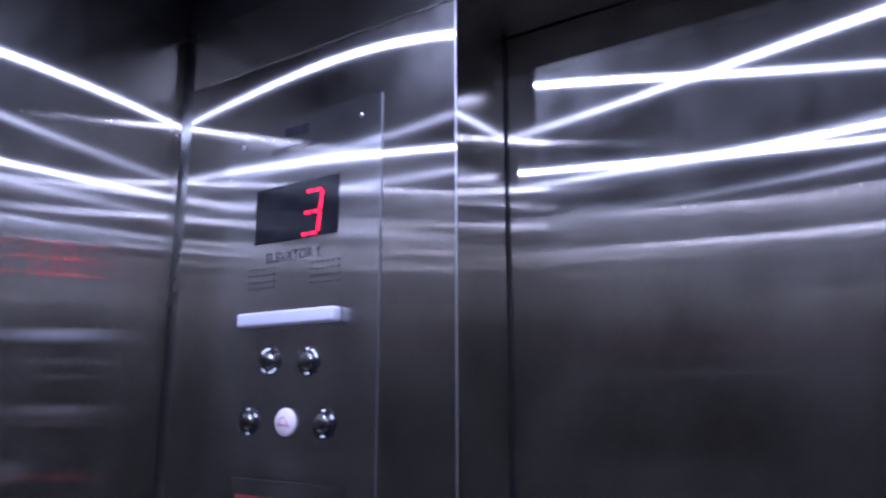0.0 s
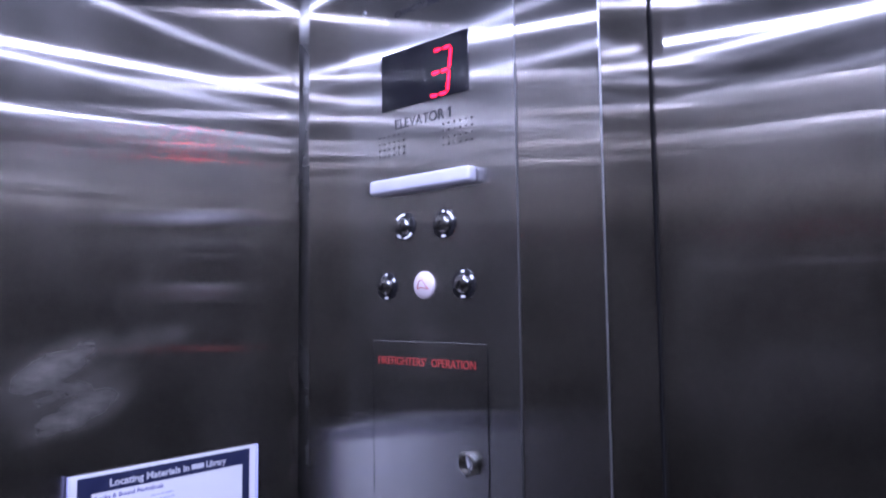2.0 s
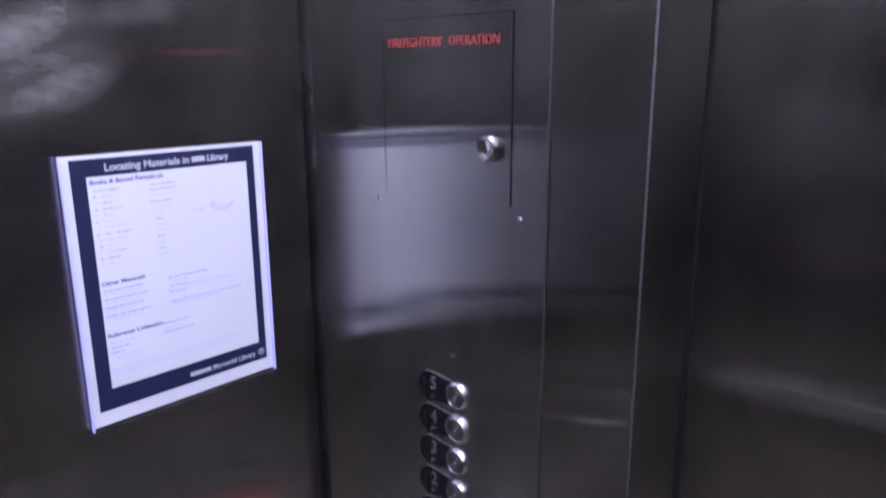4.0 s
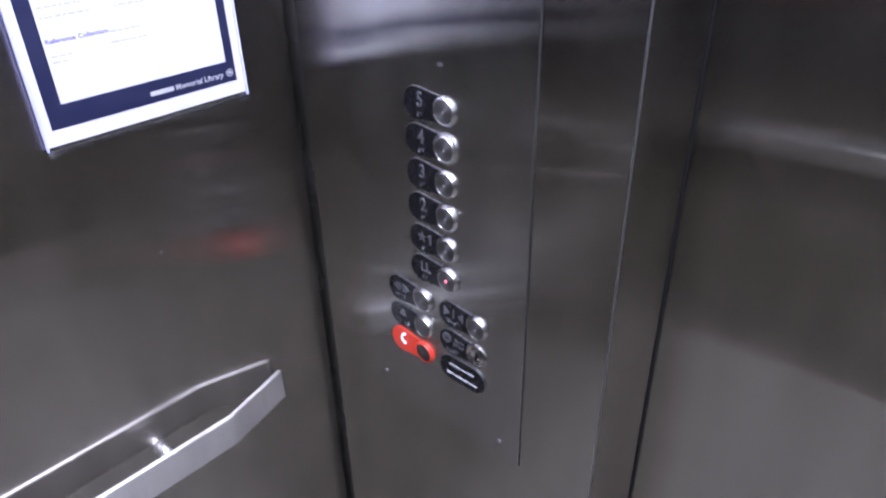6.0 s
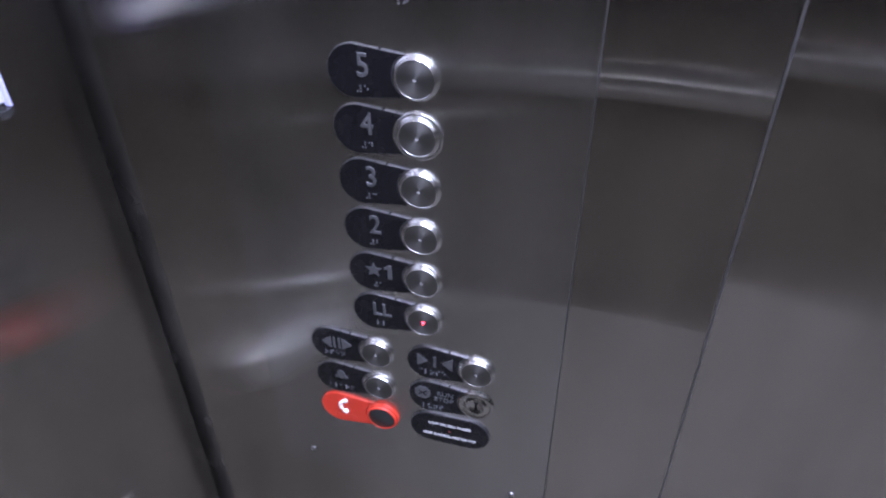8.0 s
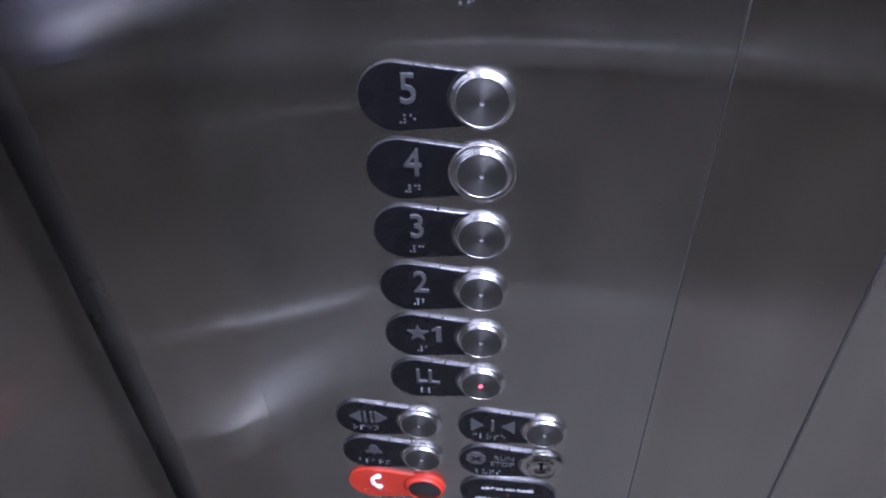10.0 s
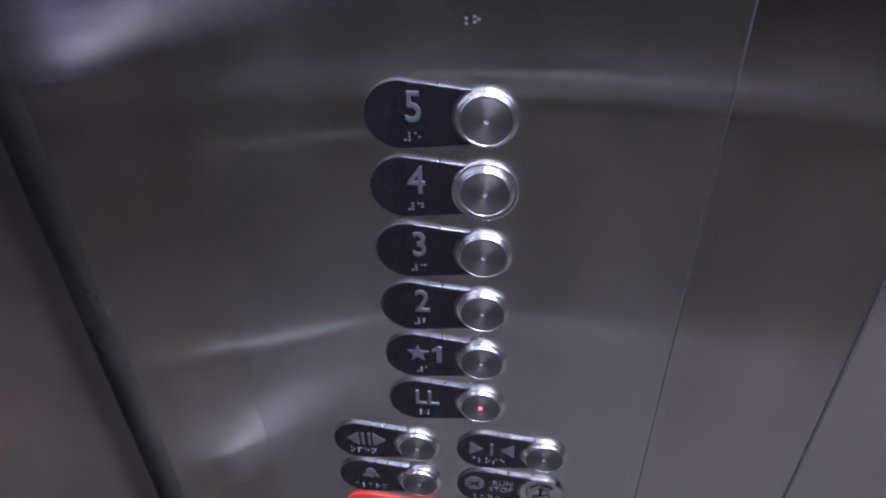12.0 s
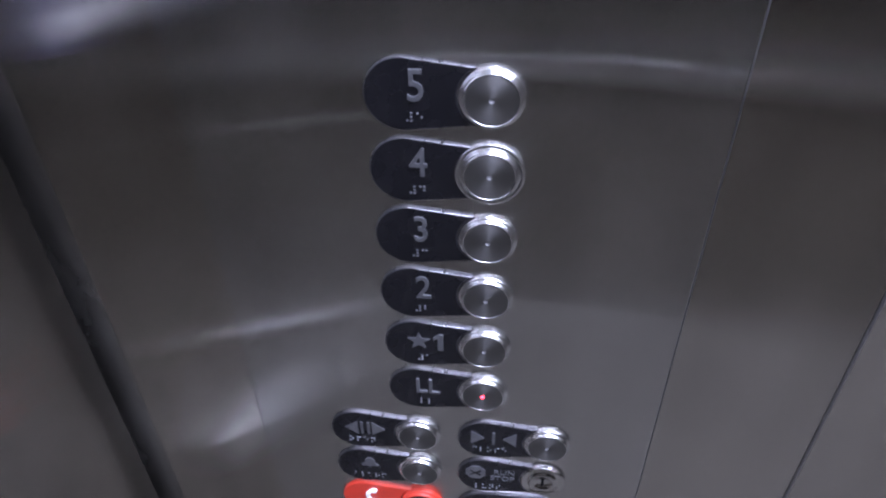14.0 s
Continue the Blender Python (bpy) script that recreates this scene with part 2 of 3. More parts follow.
def box(x0, y0, z0, x1, y1, z1, bevel=0.0, segments=2, bm=None):
    b = bmesh.new()
    bmesh.ops.create_cube(b, size=1.0, matrix=Matrix.Translation(((x0 + x1) / 2, (y0 + y1) / 2, (z0 + z1) / 2))
                          @ Matrix.Diagonal((x1 - x0, y1 - y0, z1 - z0, 1)))
    if bevel:
        bmesh.ops.bevel(b, geom=b.edges[:], offset=bevel, segments=segments, affect="EDGES", profile=0.5)
    if bm is None:
        return b
    return joined(bm, b)


def joined(bm, b):
    me = bpy.data.meshes.new("joint")
    b.to_mesh(me)
    b.free()
    bm.from_mesh(me)
    bpy.data.meshes.remove(me)
    return bm


def lathe(profile, steps=40, centre=(0, 0)):
    """Turns (radius, height) pairs round the -y axis, height towards the viewer in the car."""
    bm = bmesh.new()
    rings = []
    for r, h in profile:
        if r < 1e-6:
            rings.append([bm.verts.new((centre[0], -h, centre[1]))])
        else:
            rings.append([bm.verts.new((centre[0] + r * math.cos(2 * math.pi * i / steps), -h,
                                        centre[1] + r * math.sin(2 * math.pi * i / steps))) for i in range(steps)])
    for a, b in zip(rings, rings[1:]):
        for i in range(steps):
            j = (i + 1) % steps
            if len(a) == 1:
                bm.faces.new((a[0], b[i], b[j]))
            elif len(b) == 1:
                bm.faces.new((a[i], b[0], a[j]))
            else:
                bm.faces.new((a[i], b[i], b[j], a[j]))
    return bm


def slab(outline, y0, y1, bevel=0.0):
    """A plate from an (x, z) outline, between y0 (back) and y1 (front, smaller)."""
    bm = bmesh.new()
    f = bm.faces.new([bm.verts.new((x, y0, z)) for x, z in outline])
    ext = bmesh.ops.extrude_face_region(bm, geom=[f])
    top = [v for v in ext["geom"] if isinstance(v, bmesh.types.BMVert)]
    bmesh.ops.translate(bm, verts=top, vec=(0, y1 - y0, 0))
    if bevel:
        edges = [e for e in bm.edges if all(abs(v.co.y - y1) < 1e-7 for v in e.verts)]
        bmesh.ops.bevel(bm, geom=edges, offset=bevel, segments=3, affect="EDGES", profile=0.5)
    return bm


def letters(text, size, y=0.0, x=0.0, z=0.0, depth=0.0004, align="CENTER", spacing=1.0, condense=1.0, bold=0.0, round_edge=0.0):
    """Built-in lettering as a mesh that stands upright and faces -y."""
    cu = bpy.data.curves.new("lettering", "FONT")
    cu.body, cu.size, cu.extrude, cu.align_x = text, size, depth, align
    cu.space_character, cu.resolution_u, cu.offset = spacing, 3, bold - round_edge
    cu.bevel_depth, cu.bevel_resolution = round_edge, 1
    ob = bpy.data.objects.new("lettering", cu)
    scene.collection.objects.link(ob)
    dg = bpy.context.evaluated_depsgraph_get()
    me = bpy.data.meshes.new_from_object(ob.evaluated_get(dg))
    bpy.data.objects.remove(ob)
    bpy.data.curves.remove(cu)
    bm = bmesh.new()
    bm.from_mesh(me)
    bpy.data.meshes.remove(me)
    bmesh.ops.transform(bm, matrix=pose(x, y, z, 90, 0, 0) @ Matrix.Diagonal((condense, 1, 1, 1)), verts=bm.verts)
    return bm


def stadium(x0, x1, r, n=14):
    pts = [(x0 + r + r * math.cos(a), r * math.sin(a)) for a in np.linspace(math.pi / 2, 1.5 * math.pi, n)]
    pts += [(x1 - r + r * math.cos(a), r * math.sin(a)) for a in np.linspace(-math.pi / 2, math.pi / 2, n)]
    return pts


def tube(points, radius, steps=10):
    """A round bar through the points."""
    bm = bmesh.new()
    rings = []
    for i, p in enumerate(points):
        a, b = Vector(points[max(i - 1, 0)]), Vector(points[min(i + 1, len(points) - 1)])
        d = (b - a).normalized()
        u = d.orthogonal().normalized()
        w = d.cross(u)
        rings.append([bm.verts.new(Vector(p) + radius * (math.cos(t) * u + math.sin(t) * w))
                      for t in np.linspace(0, 2 * math.pi, steps, endpoint=False)])
    for a, b in zip(rings, rings[1:]):
        for i in range(steps):
            bm.faces.new((a[i], b[i], b[(i + 1) % steps], a[(i + 1) % steps]))
    bm.faces.new(rings[0])
    bm.faces.new(rings[-1])
    return bm


# ---------------------------------------------------------------- the car's shell
def shell(name, b, mat, label, category="wall"):
    return tagged(linked(name, b, mat), label, category, kind="structure")


shell("wall_left", box(-0.03, -CAB_D, 0.0, 0.0, 0.0, WALL_TOP), STEEL_LEFT, "vertically brushed stainless steel side wall with a greasy smear")
shell("wall_right", box(CAB_W, -CAB_D, 0.0, CAB_W + 0.03, 0.0, WALL_TOP), STEEL_DARKENED, "vertically brushed stainless steel side wall")
shell("wall_rear", box(-0.03, -CAB_D - 0.03, 0.0, CAB_W + 0.03, -CAB_D, WALL_TOP), STEEL_DARKENED, "vertically brushed stainless steel rear wall")

shell("wall_front_return", box(RET_L, 0.0, 0.0, RET_R, JAMB, HEAD - 0.0005, 0.0025, 3), STEEL,
      "brushed stainless steel return panel beside the car door", "wall panel")
edge = bpy.data.objects["wall_front_return"]
part("edge_trim", box(RET_R - 0.0011, -0.0009, 0.0, RET_R + 0.0009, 0.0022, HEAD - 0.001, 0.0009, 3), EDGE_STEEL, edge, "bright folded steel edge")
shell("wall_front_strike", box(DOOR_R, 0.0, 0.0, CAB_W + 0.03, JAMB, HEAD - 0.0005, 0.003, 2), STEEL,
      "brushed stainless steel strike panel beside the car door", "wall panel")
shell("header", box(RET_L, -0.0008, HEAD, CAB_W + 0.03, JAMB + 0.002, WALL_TOP, 0.0022, 3), STEEL_HEADER,
      "lengthwise brushed stainless steel transom above the car door", "header")
shell("trim_corner_reveal", box(-0.03, 0.014, 0.0, RET_L - 0.0005, JAMB, WALL_TOP), STEEL_REVEAL,
      "dark recessed reveal in the corner beside the return panel", "reveal")
shell("floor", box(-0.03, -CAB_D - 0.03, -0.04, CAB_W + 0.03, JAMB + 0.09, 0.0), FLOOR_MAT, "grey speckled vinyl car floor", "floor")
shell("ceiling_lid", box(-0.06, -CAB_D - 0.06, TOP + 0.002, CAB_W + 0.06, JAMB + 0.09, TOP + 0.03), LID_DARK,
      "dark lid above the hung ceiling", "ceiling")
shell("wall_shaft", box(-0.03, JAMB + 0.06, 0.0, CAB_W + 0.03, JAMB + 0.09, TOP), LID_DARK, "dark wall behind the car door", "wall")

# dark vent frieze above the steel walls, set back a little
frieze = bmesh.new()
for a in ((-0.05, -CAB_D - 0.05, -0.014, JAMB + 0.058), (CAB_W + 0.014, -CAB_D - 0.05, CAB_W + 0.05, JAMB + 0.058),
          (-0.0135, -CAB_D - 0.05, CAB_W + 0.0135, -CAB_D - 0.014), (-0.0135, 0.012, CAB_W + 0.0135, JAMB)):
    box(a[0], a[1], WALL_TOP + 0.001, a[2], a[3], TOP, bm=frieze)
shell("trim_frieze", frieze, LID_DARK, "dark frieze between the steel walls and the lid", "trim")

# hung ceiling: one dark slab with a gap all round
shell("ceiling", box(0.048, -CAB_D + 0.048, CEIL, CAB_W - 0.048, -0.042, CEIL + 0.024, 0.002), CEILING_DARK,
      "dark satin hung car ceiling with a gap all round", "ceiling")


def downlight(x, y, glow):
    """A flush round downlight: a slim dark ring with a nearly flat lens."""
    d = empty("downlight", (x, y, CEIL), "flush round ceiling downlight with a cold white lens", "ceiling light", "ceiling downlights")
    r = LAMP_R
    ring = lathe([(r, 0.0), (r, 0.0022), (r + 0.003, 0.0036), (r + 0.011, 0.0030), (r + 0.014, 0.0)], 40)
    lens = lathe([(r - 0.0004, 0.0026), (r * 0.7, 0.0029), (0.0, 0.0030)], 32)
    for b in (ring, lens):
        bmesh.ops.transform(b, matrix=pose(0, 0, 0, 90, 0, 0), verts=b.verts)
    part("ring", ring, RIM_STEEL, d, "slim steel ring", True)
    part("lens", lens, glow, d, "glowing lens", True)


for x in LAMPS_X:
    for y in LAMPS_Y:
        downlight(x, y, LAMP_DIMMED if x > 1.5 else LAMP)

# car door: one wide panel that slides behind the return
door = tagged(linked("door_1", box(RET_R - 0.04, JAMB + 0.006, 0.008, DOOR_R + 0.04, JAMB + 0.034, HEAD + 0.03, 0.002), STEEL),
              "closed brushed stainless steel car door", "door", kind="structure")
part("door_gasket", box(RET_R - 0.0035, JAMB + 0.0005, 0.0, RET_R + 0.0014, JAMB + 0.0055, HEAD - 0.001), RUBBER, door, "black seal along the door's edge")


# ---------------------------------------------------------------- handrails
def handrail(length, m, group, mat=STEEL_RAIL):
    """Flat-bar handrail along +y at the wall plane x = 0, both ends bent back to the wall."""
    rail = empty("handrail", (0, 0, 0), "flat satin stainless steel handrail bar on round standoffs", "handrail", group)
    t = 0.009
    line = [(0.015, 0.0), (0.048, -0.122), (0.048, -length + 0.122), (0.015, -length)]
    bm = bmesh.new()
    def offset(i):
        a = Vector(line[max(i - 1, 0)])
        b = Vector(line[min(i + 1, len(line) - 1)])
        c = Vector(line[i])
        d1, d2 = (c - a), (b - c)
        n = Vector((0, 0))
        for d in (d1, d2):
            if d.length > 1e-6:
                d.normalize()
                n += Vector((-d.y, d.x))
        return c + n.normalized() * t
    outer = [offset(i) for i in range(4)]
    ring = []
    for p, q in zip(line, outer):
        ring.append([bm.verts.new((p[0], p[1], -0.063)), bm.verts.new((q[0], q[1], -0.063)),
                     bm.verts.new((q[0], q[1], 0.0)), bm.verts.new((p[0], p[1], 0.0))])
    for a, b in zip(ring, ring[1:]):
        for i in range(4):
            bm.faces.new((a[i], b[i], b[(i + 1) % 4], a[(i + 1) % 4]))
    bm.faces.new(ring[0])
    bm.faces.new(ring[-1])
    bmesh.ops.recalc_face_normals(bm, faces=bm.faces)
    bmesh.ops.bevel(bm, geom=bm.edges[:], offset=0.0044, segments=5, affect="EDGES", profile=0.5)
    part("bar", bm, mat, rail, "", True)
    count = 2 if length < 1.3 else 3
    for k in range(count):
        y = -0.225 - k * (length - 0.45) / (count - 1)
        part("standoff", tube([(0.0, y, -0.026), (0.004, y, -0.026), (0.050, y, -0.026)], 0.0105, 28), STANDOFF, rail, "round polished standoff", True)
    rail.matrix_basis = m
    return rail


handrail(1.10, pose(0, -0.1205, 0.812), "handrails")
handrail(2.16, pose(0.145, -CAB_D, 0.826, 0, 0, 90), "handrails", STEEL_RAIL_REAR)


# ---------------------------------------------------------------- car operating panel
cop = empty("car_operating_panel", (0, 0, 0), "tall brushed stainless steel plate with controls on the return panel", "control panel")
PL, PR, PB, PT = 0.133, 0.460, 0.793, 2.372
part("plate", box(PL, FACE, PB, PR, 0.0, PT, 0.0014, 3), STEEL_PLATE, cop)
part("plate_edge", box(PR - 0.0012, FACE + 0.0002, PB + 0.002, PR + 0.0005, 0.0, PT - 0.002, 0.0006, 2), CUT_EDGE, cop, "bright cut edge of the plate")
F = FACE


def capacity_text():
    part("engraving", letters("CAPACITY 2000 LB", 0.0135, F, 0.295, 2.3155, condense=0.98), DARK_INK, cop, "dark engraved capacity lettering")
    whole = letters("ELEVATOR 1", 0.0215, F, 0.2955, 2.1435, condense=0.97)
    xs, zs = [v.co.x for v in whole.verts], [v.co.z for v in whole.verts]
    whole.free()
    x, z0, z1 = max(xs), min(zs), max(zs)
    word = letters("ELEVATOR", 0.0215, F, min(xs) - 0.0012, 2.1435, align="LEFT", condense=0.97)
    part("engraving", word, DARK_INK, cop, "dark engraved lettering")
    one = slab([(x - 0.0022, z0), (x + 0.0004, z0), (x + 0.0004, z1), (x - 0.0018, z1), (x - 0.0058, z1 - 0.0034), (x - 0.0058, z1 - 0.0058), (x - 0.0022, z1 - 0.0035)],
               F, F - 0.0004)
    part("engraving", one, DARK_INK, cop, "dark engraved numeral")
    for word, x0, x1 in (("FIREFIGHTERS'", 0.2010, 0.2980), ("OPERATION", 0.3090, 0.3885)):
        b = letters(word, 0.0160, F - 0.0010, 0.0, 1.7945, align="LEFT")
        lo, hi = min(v.co.x for v in b.verts), max(v.co.x for v in b.verts)
        for v in b.verts:
            v.co.x = x0 + (v.co.x - lo) * (x1 - x0) / (hi - lo)
        part("engraving", b, RED_INK, cop, "red printed lettering")
    # maker's mark as four plain blocks
    bm = bmesh.new()
    for x0, x1 in ((0.2685, 0.2825), (0.2860, 0.2965), (0.2995, 0.3030), (0.3065, 0.3190)):
        box(x0, -0.0006, 2.3405, x1, 0.0, 2.3545, bm=bm)
    bmesh.ops.translate(bm, verts=bm.verts, vec=(0, F, 0))
    part("maker_mark", bm, DARK_INK, cop, "dark engraved maker's mark")


capacity_text()

# floor display
display = part("display", box(0.2115, F - 0.0015, 2.174, 0.384, F, 2.262, 0.0006), BLACK_GLASS, cop, "smoked black display window with a red numeral")
segs = bmesh.new()


def segment(bm, a, b, w=0.0042):
    (x0, s0), (x1, s1) = a, b
    lean = 0.12
    d = Vector((x1 - x0, s1 - s0)).normalized()
    n = Vector((-d.y, d.x)) * w / 2
    e = d * w * 0.45
    pts = [Vector((x0, s0)), Vector((x0, s0)) + e + n, Vector((x1, s1)) - e + n, Vector((x1, s1)), Vector((x1, s1)) - e - n, Vector((x0, s0)) + e - n]
    joined(bm, slab([(p.x + lean * p.y, p.y) for p in pts], -0.0002, -0.0006))


for zz in (-0.0325, 0.0, 0.0325):
    segment(segs, (-0.0165, zz), (-0.0025, zz))
    segment(segs, (0.0005, zz), (0.0145, zz))
for za, zb in ((-0.031, -0.0015), (0.0015, 0.031)):
    segment(segs, (0.0158, za), (0.0158, zb))
bmesh.ops.translate(segs, verts=segs.verts, vec=(0.3335, F - 0.0015, 2.2115))
part("numeral", segs, LED_RED, display, "glowing red segmented numeral 3")

# loudspeaker holes
for x0 in (0.2055, 0.3355):
    holes = bmesh.new()
    for i in range(6):
        for j in range(4):
            joined(holes, lathe([(0.0, 0.0003), (0.0017, 0.0003), (0.0017, 0.0)], 10, (x0 + i * 0.0104, 2.1055 + j * 0.0100)))
    bmesh.ops.translate(holes, verts=holes.verts, vec=(0, F, 0))
    tagged(part("speaker_holes", holes, HOLE, cop, "grid of small dark loudspeaker holes"), kind="stuff")

# emergency light lens
lens = box(0.2005, F - 0.019, 2.0455, 0.3960, F, 2.067, 0.0048, 5)
part("emergency_light", lens, LIGHT_BAR, cop, "white translucent plastic light bar", True)


def key_switch(x, z, marks):
    sw = part("key_switch", lathe([(0.0213, 0), (0.0213, 0.0014), (0.0206, 0.0021), (0.0120, 0.0021)], 40), BLACK_LEGEND, cop,
              "black ring with a chrome key switch", True, (x, F, z))
    part("key_barrel", lathe([(0.0132, 0.0015), (0.0132, 0.004), (0.0122, 0.0068), (0.0098, 0.0088), (0.0055, 0.0099), (0.0, 0.0102)], 36), KEY_STEEL, sw,
         "domed chrome key barrel", True)
    part("key_slot", box(-0.001, -0.0105, -0.0045, 0.001, -0.0094, 0.0045), HOLE, sw)
    for ang, wide in marks:
        arc = [radians(a) for a in np.linspace(ang - wide, ang + wide, 7)]
        part("key_mark", slab([(0.0202 * math.cos(a), 0.0188 * math.sin(a)) for a in arc] + [(0.0160 * math.cos(a), 0.0158 * math.sin(a)) for a in arc[::-1]], -0.0019, -0.0024),
             WHITE_INK, sw, "small white position mark")


key_switch(0.2585, 1.996, ((115, 28), (235, 14), (295, 26)))
key_switch(0.3355, 1.994, ((90, 8), (40, 26), (270, 12)))
key_switch(0.2205, 1.909, ((90, 6), (30, 8), (270, 10)))
key_switch(0.3695, 1.909, ((90, 8), (30, 10), (270, 12)))

fire = part("fire_indicator", lathe([(0.0196, 0), (0.0196, 0.002), (0.0182, 0.0036), (0.0, 0.0042)], 40), PINK_LENS, cop,
            "round white jewel with a red helmet symbol", True, (0.2965, F, 1.909))
hat = [(-0.0105, 0, -0.0052), (-0.0100, 0, 0.0005), (-0.0080, 0, 0.0050), (-0.0045, 0, 0.0072), (0.0000, 0, 0.0066), (0.0035, 0, 0.0030), (0.0062, 0, -0.0022),
       (0.0118, 0, -0.0062), (0.0050, 0, -0.0048), (-0.0030, 0, -0.0030), (-0.0105, 0, -0.0052)]
part("symbol", tube([(x, -0.0043, z) for x, _, z in hat], 0.0006, 6), RED_INK, fire, "red outlined helmet")

# firefighters' cabinet door: a flush leaf in a thin dark joint
ff = part("cabinet_door", box(0.1905, F - 0.0008, 1.604, 0.4075, F - 0.0002, 1.8285, 0.0003), STEEL_PLATE, cop, "small flush hinged steel cabinet door")
joint = bmesh.new()
for a in ((0.1894, 1.6025, 0.1904, 1.8297), (0.4076, 1.6025, 0.4086, 1.8297), (0.1894, 1.8286, 0.4086, 1.8297)):
    box(a[0], F - 0.0006, a[1], a[2], F, a[3], bm=joint)
part("door_joint", joint, HOLE, ff, "thin dark joint round the cabinet door")
lock = part("lock", lathe([(0.0165, 0), (0.0165, 0.006), (0.015, 0.0078), (0.011, 0.0088), (0.0098, 0.0074), (0.0, 0.0074)], 40), CHROME, ff,
            "round chrome cabinet lock", True, (0.3748, F - 0.0008, 1.671))
part("key_slot", box(-0.001, -0.0078, -0.005, 0.001, -0.0070, 0.005), HOLE, lock)


def screw(x, z, parent=cop, y=F):
    s = part("screw", lathe([(0.0036, 0), (0.0036, 0.0008), (0.0026, 0.0018), (0.0, 0.0022)], 20), EDGE_STEEL, parent, "small polished screw", True, (x, y, z))
    return s


for x in (0.1725, 0.4225):
    for z in (0.823, 1.589, 2.3425):
        screw(x, z)


# ---------------------------------------------------------------- push buttons
R_PLATE, CUT = 0.0228, 0.0202


def legend_outline():
    x0, xr = -0.0742, -0.0092
    pts = [(x0 + R_PLATE + R_PLATE * math.cos(a), R_PLATE * math.sin(a)) for a in np.linspace(math.pi / 2, 1.5 * math.pi, 18)]
    lim = math.acos(xr / CUT)
    pts += [(CUT * math.cos(a), CUT * math.sin(a)) for a in np.linspace(2 * math.pi - lim, lim, 14)]
    return pts


def inset(outline, d):
    """The outline moved inwards by d."""
    n, pts = len(outline), []
    for k in range(n):
        a, b = Vector(outline[k - 1]), Vector(outline[(k + 1) % n])
        t = (b - a).normalized()
        pts.append((outline[k][0] - t.y * d, outline[k][1] + t.x * d))
    return pts


edge_mesh = slab(legend_outline(), 0.0, -0.0022, 0.0004)
plate_mesh = slab(inset(legend_outline(), 0.0006), -0.0021, -0.0025, 0.0002)
rim_mesh = lathe([(0.0194, 0.0), (0.0193, 0.0024), (0.0188, 0.0034), (0.0180, 0.0038), (0.0174, 0.0039), (0.0171, 0.0056),
                  (0.0164, 0.0066), (0.0158, 0.0067), (0.0154, 0.0060)], 60)
cap_mesh = lathe([(0.0154, 0.0054), (0.0154, 0.0061), (0.0149, 0.0063), (0.0016, 0.0060)], 48)
well_mesh = lathe([(0.0016, 0.0060), (0.0013, 0.0054), (0.0, 0.0054)], 16)
SHARED = {}


def from_shared(name, bm, mat, parent, label="", smooth=False):
    key = (name, mat.name)
    if key not in SHARED:
        ob = part(name, bm.copy(), mat, parent, label, smooth)
        SHARED[key] = ob.data
        return ob
    ob = new(name, SHARED[key])
    ob.parent = parent
    if label:
        ob["label"] = label
    return ob


def braille(pattern, x, z, step=0.0062):
    bm = bmesh.new()
    for c, cell in enumerate(pattern):
        for d in cell:
            col, row = divmod(d - 1, 3)
            joined(bm, lathe([(0.00085, 0.0), (0.0006, 0.0005), (0.0, 0.0007)], 8, (x + c * step + col * 0.0024, z - row * 0.0024)))
    bmesh.ops.translate(bm, verts=bm.verts, vec=(0, -0.0025, 0))
    return bm


def button(x, z, label, group, plate_mat=BLACK_LEGEND, rim_mat=RIM_STEEL, cap_mat=TURNED, lit=False):
    b = empty("push_button", (x, F, z), label, "elevator button", group)
    from_shared("plate_edge", edge_mesh, LEGEND_EDGE, b, "thin grey metal plate edge")
    from_shared("legend_plate", plate_mesh, plate_mat, b, "", False)
    from_shared("rim", rim_mesh, rim_mat, b, "", True)
    cap = from_shared("cap", cap_mesh, cap_mat, b, "", True)
    from_shared("indicator", well_mesh, LED_DOT if lit else DULL_LENS, cap, "glowing red pinpoint lamp" if lit else "tiny pale pinpoint lamp", True)
    return b


def number(text, size, b, x=-0.0435, z=-0.0030, condense=0.82):
    part("numeral", letters(text, size, -0.0028, x, z, 0.0005, condense=condense, bold=0.0003, round_edge=0.0004), GLYPH, b, "raised metal numeral")


def star(x, z, r):
    pts = [(x + (r if k % 2 == 0 else r * 0.42) * math.sin(k * math.pi / 5), z + (r if k % 2 == 0 else r * 0.42) * math.cos(k * math.pi / 5)) for k in range(10)]
    return slab(pts, -0.0024, -0.0034)


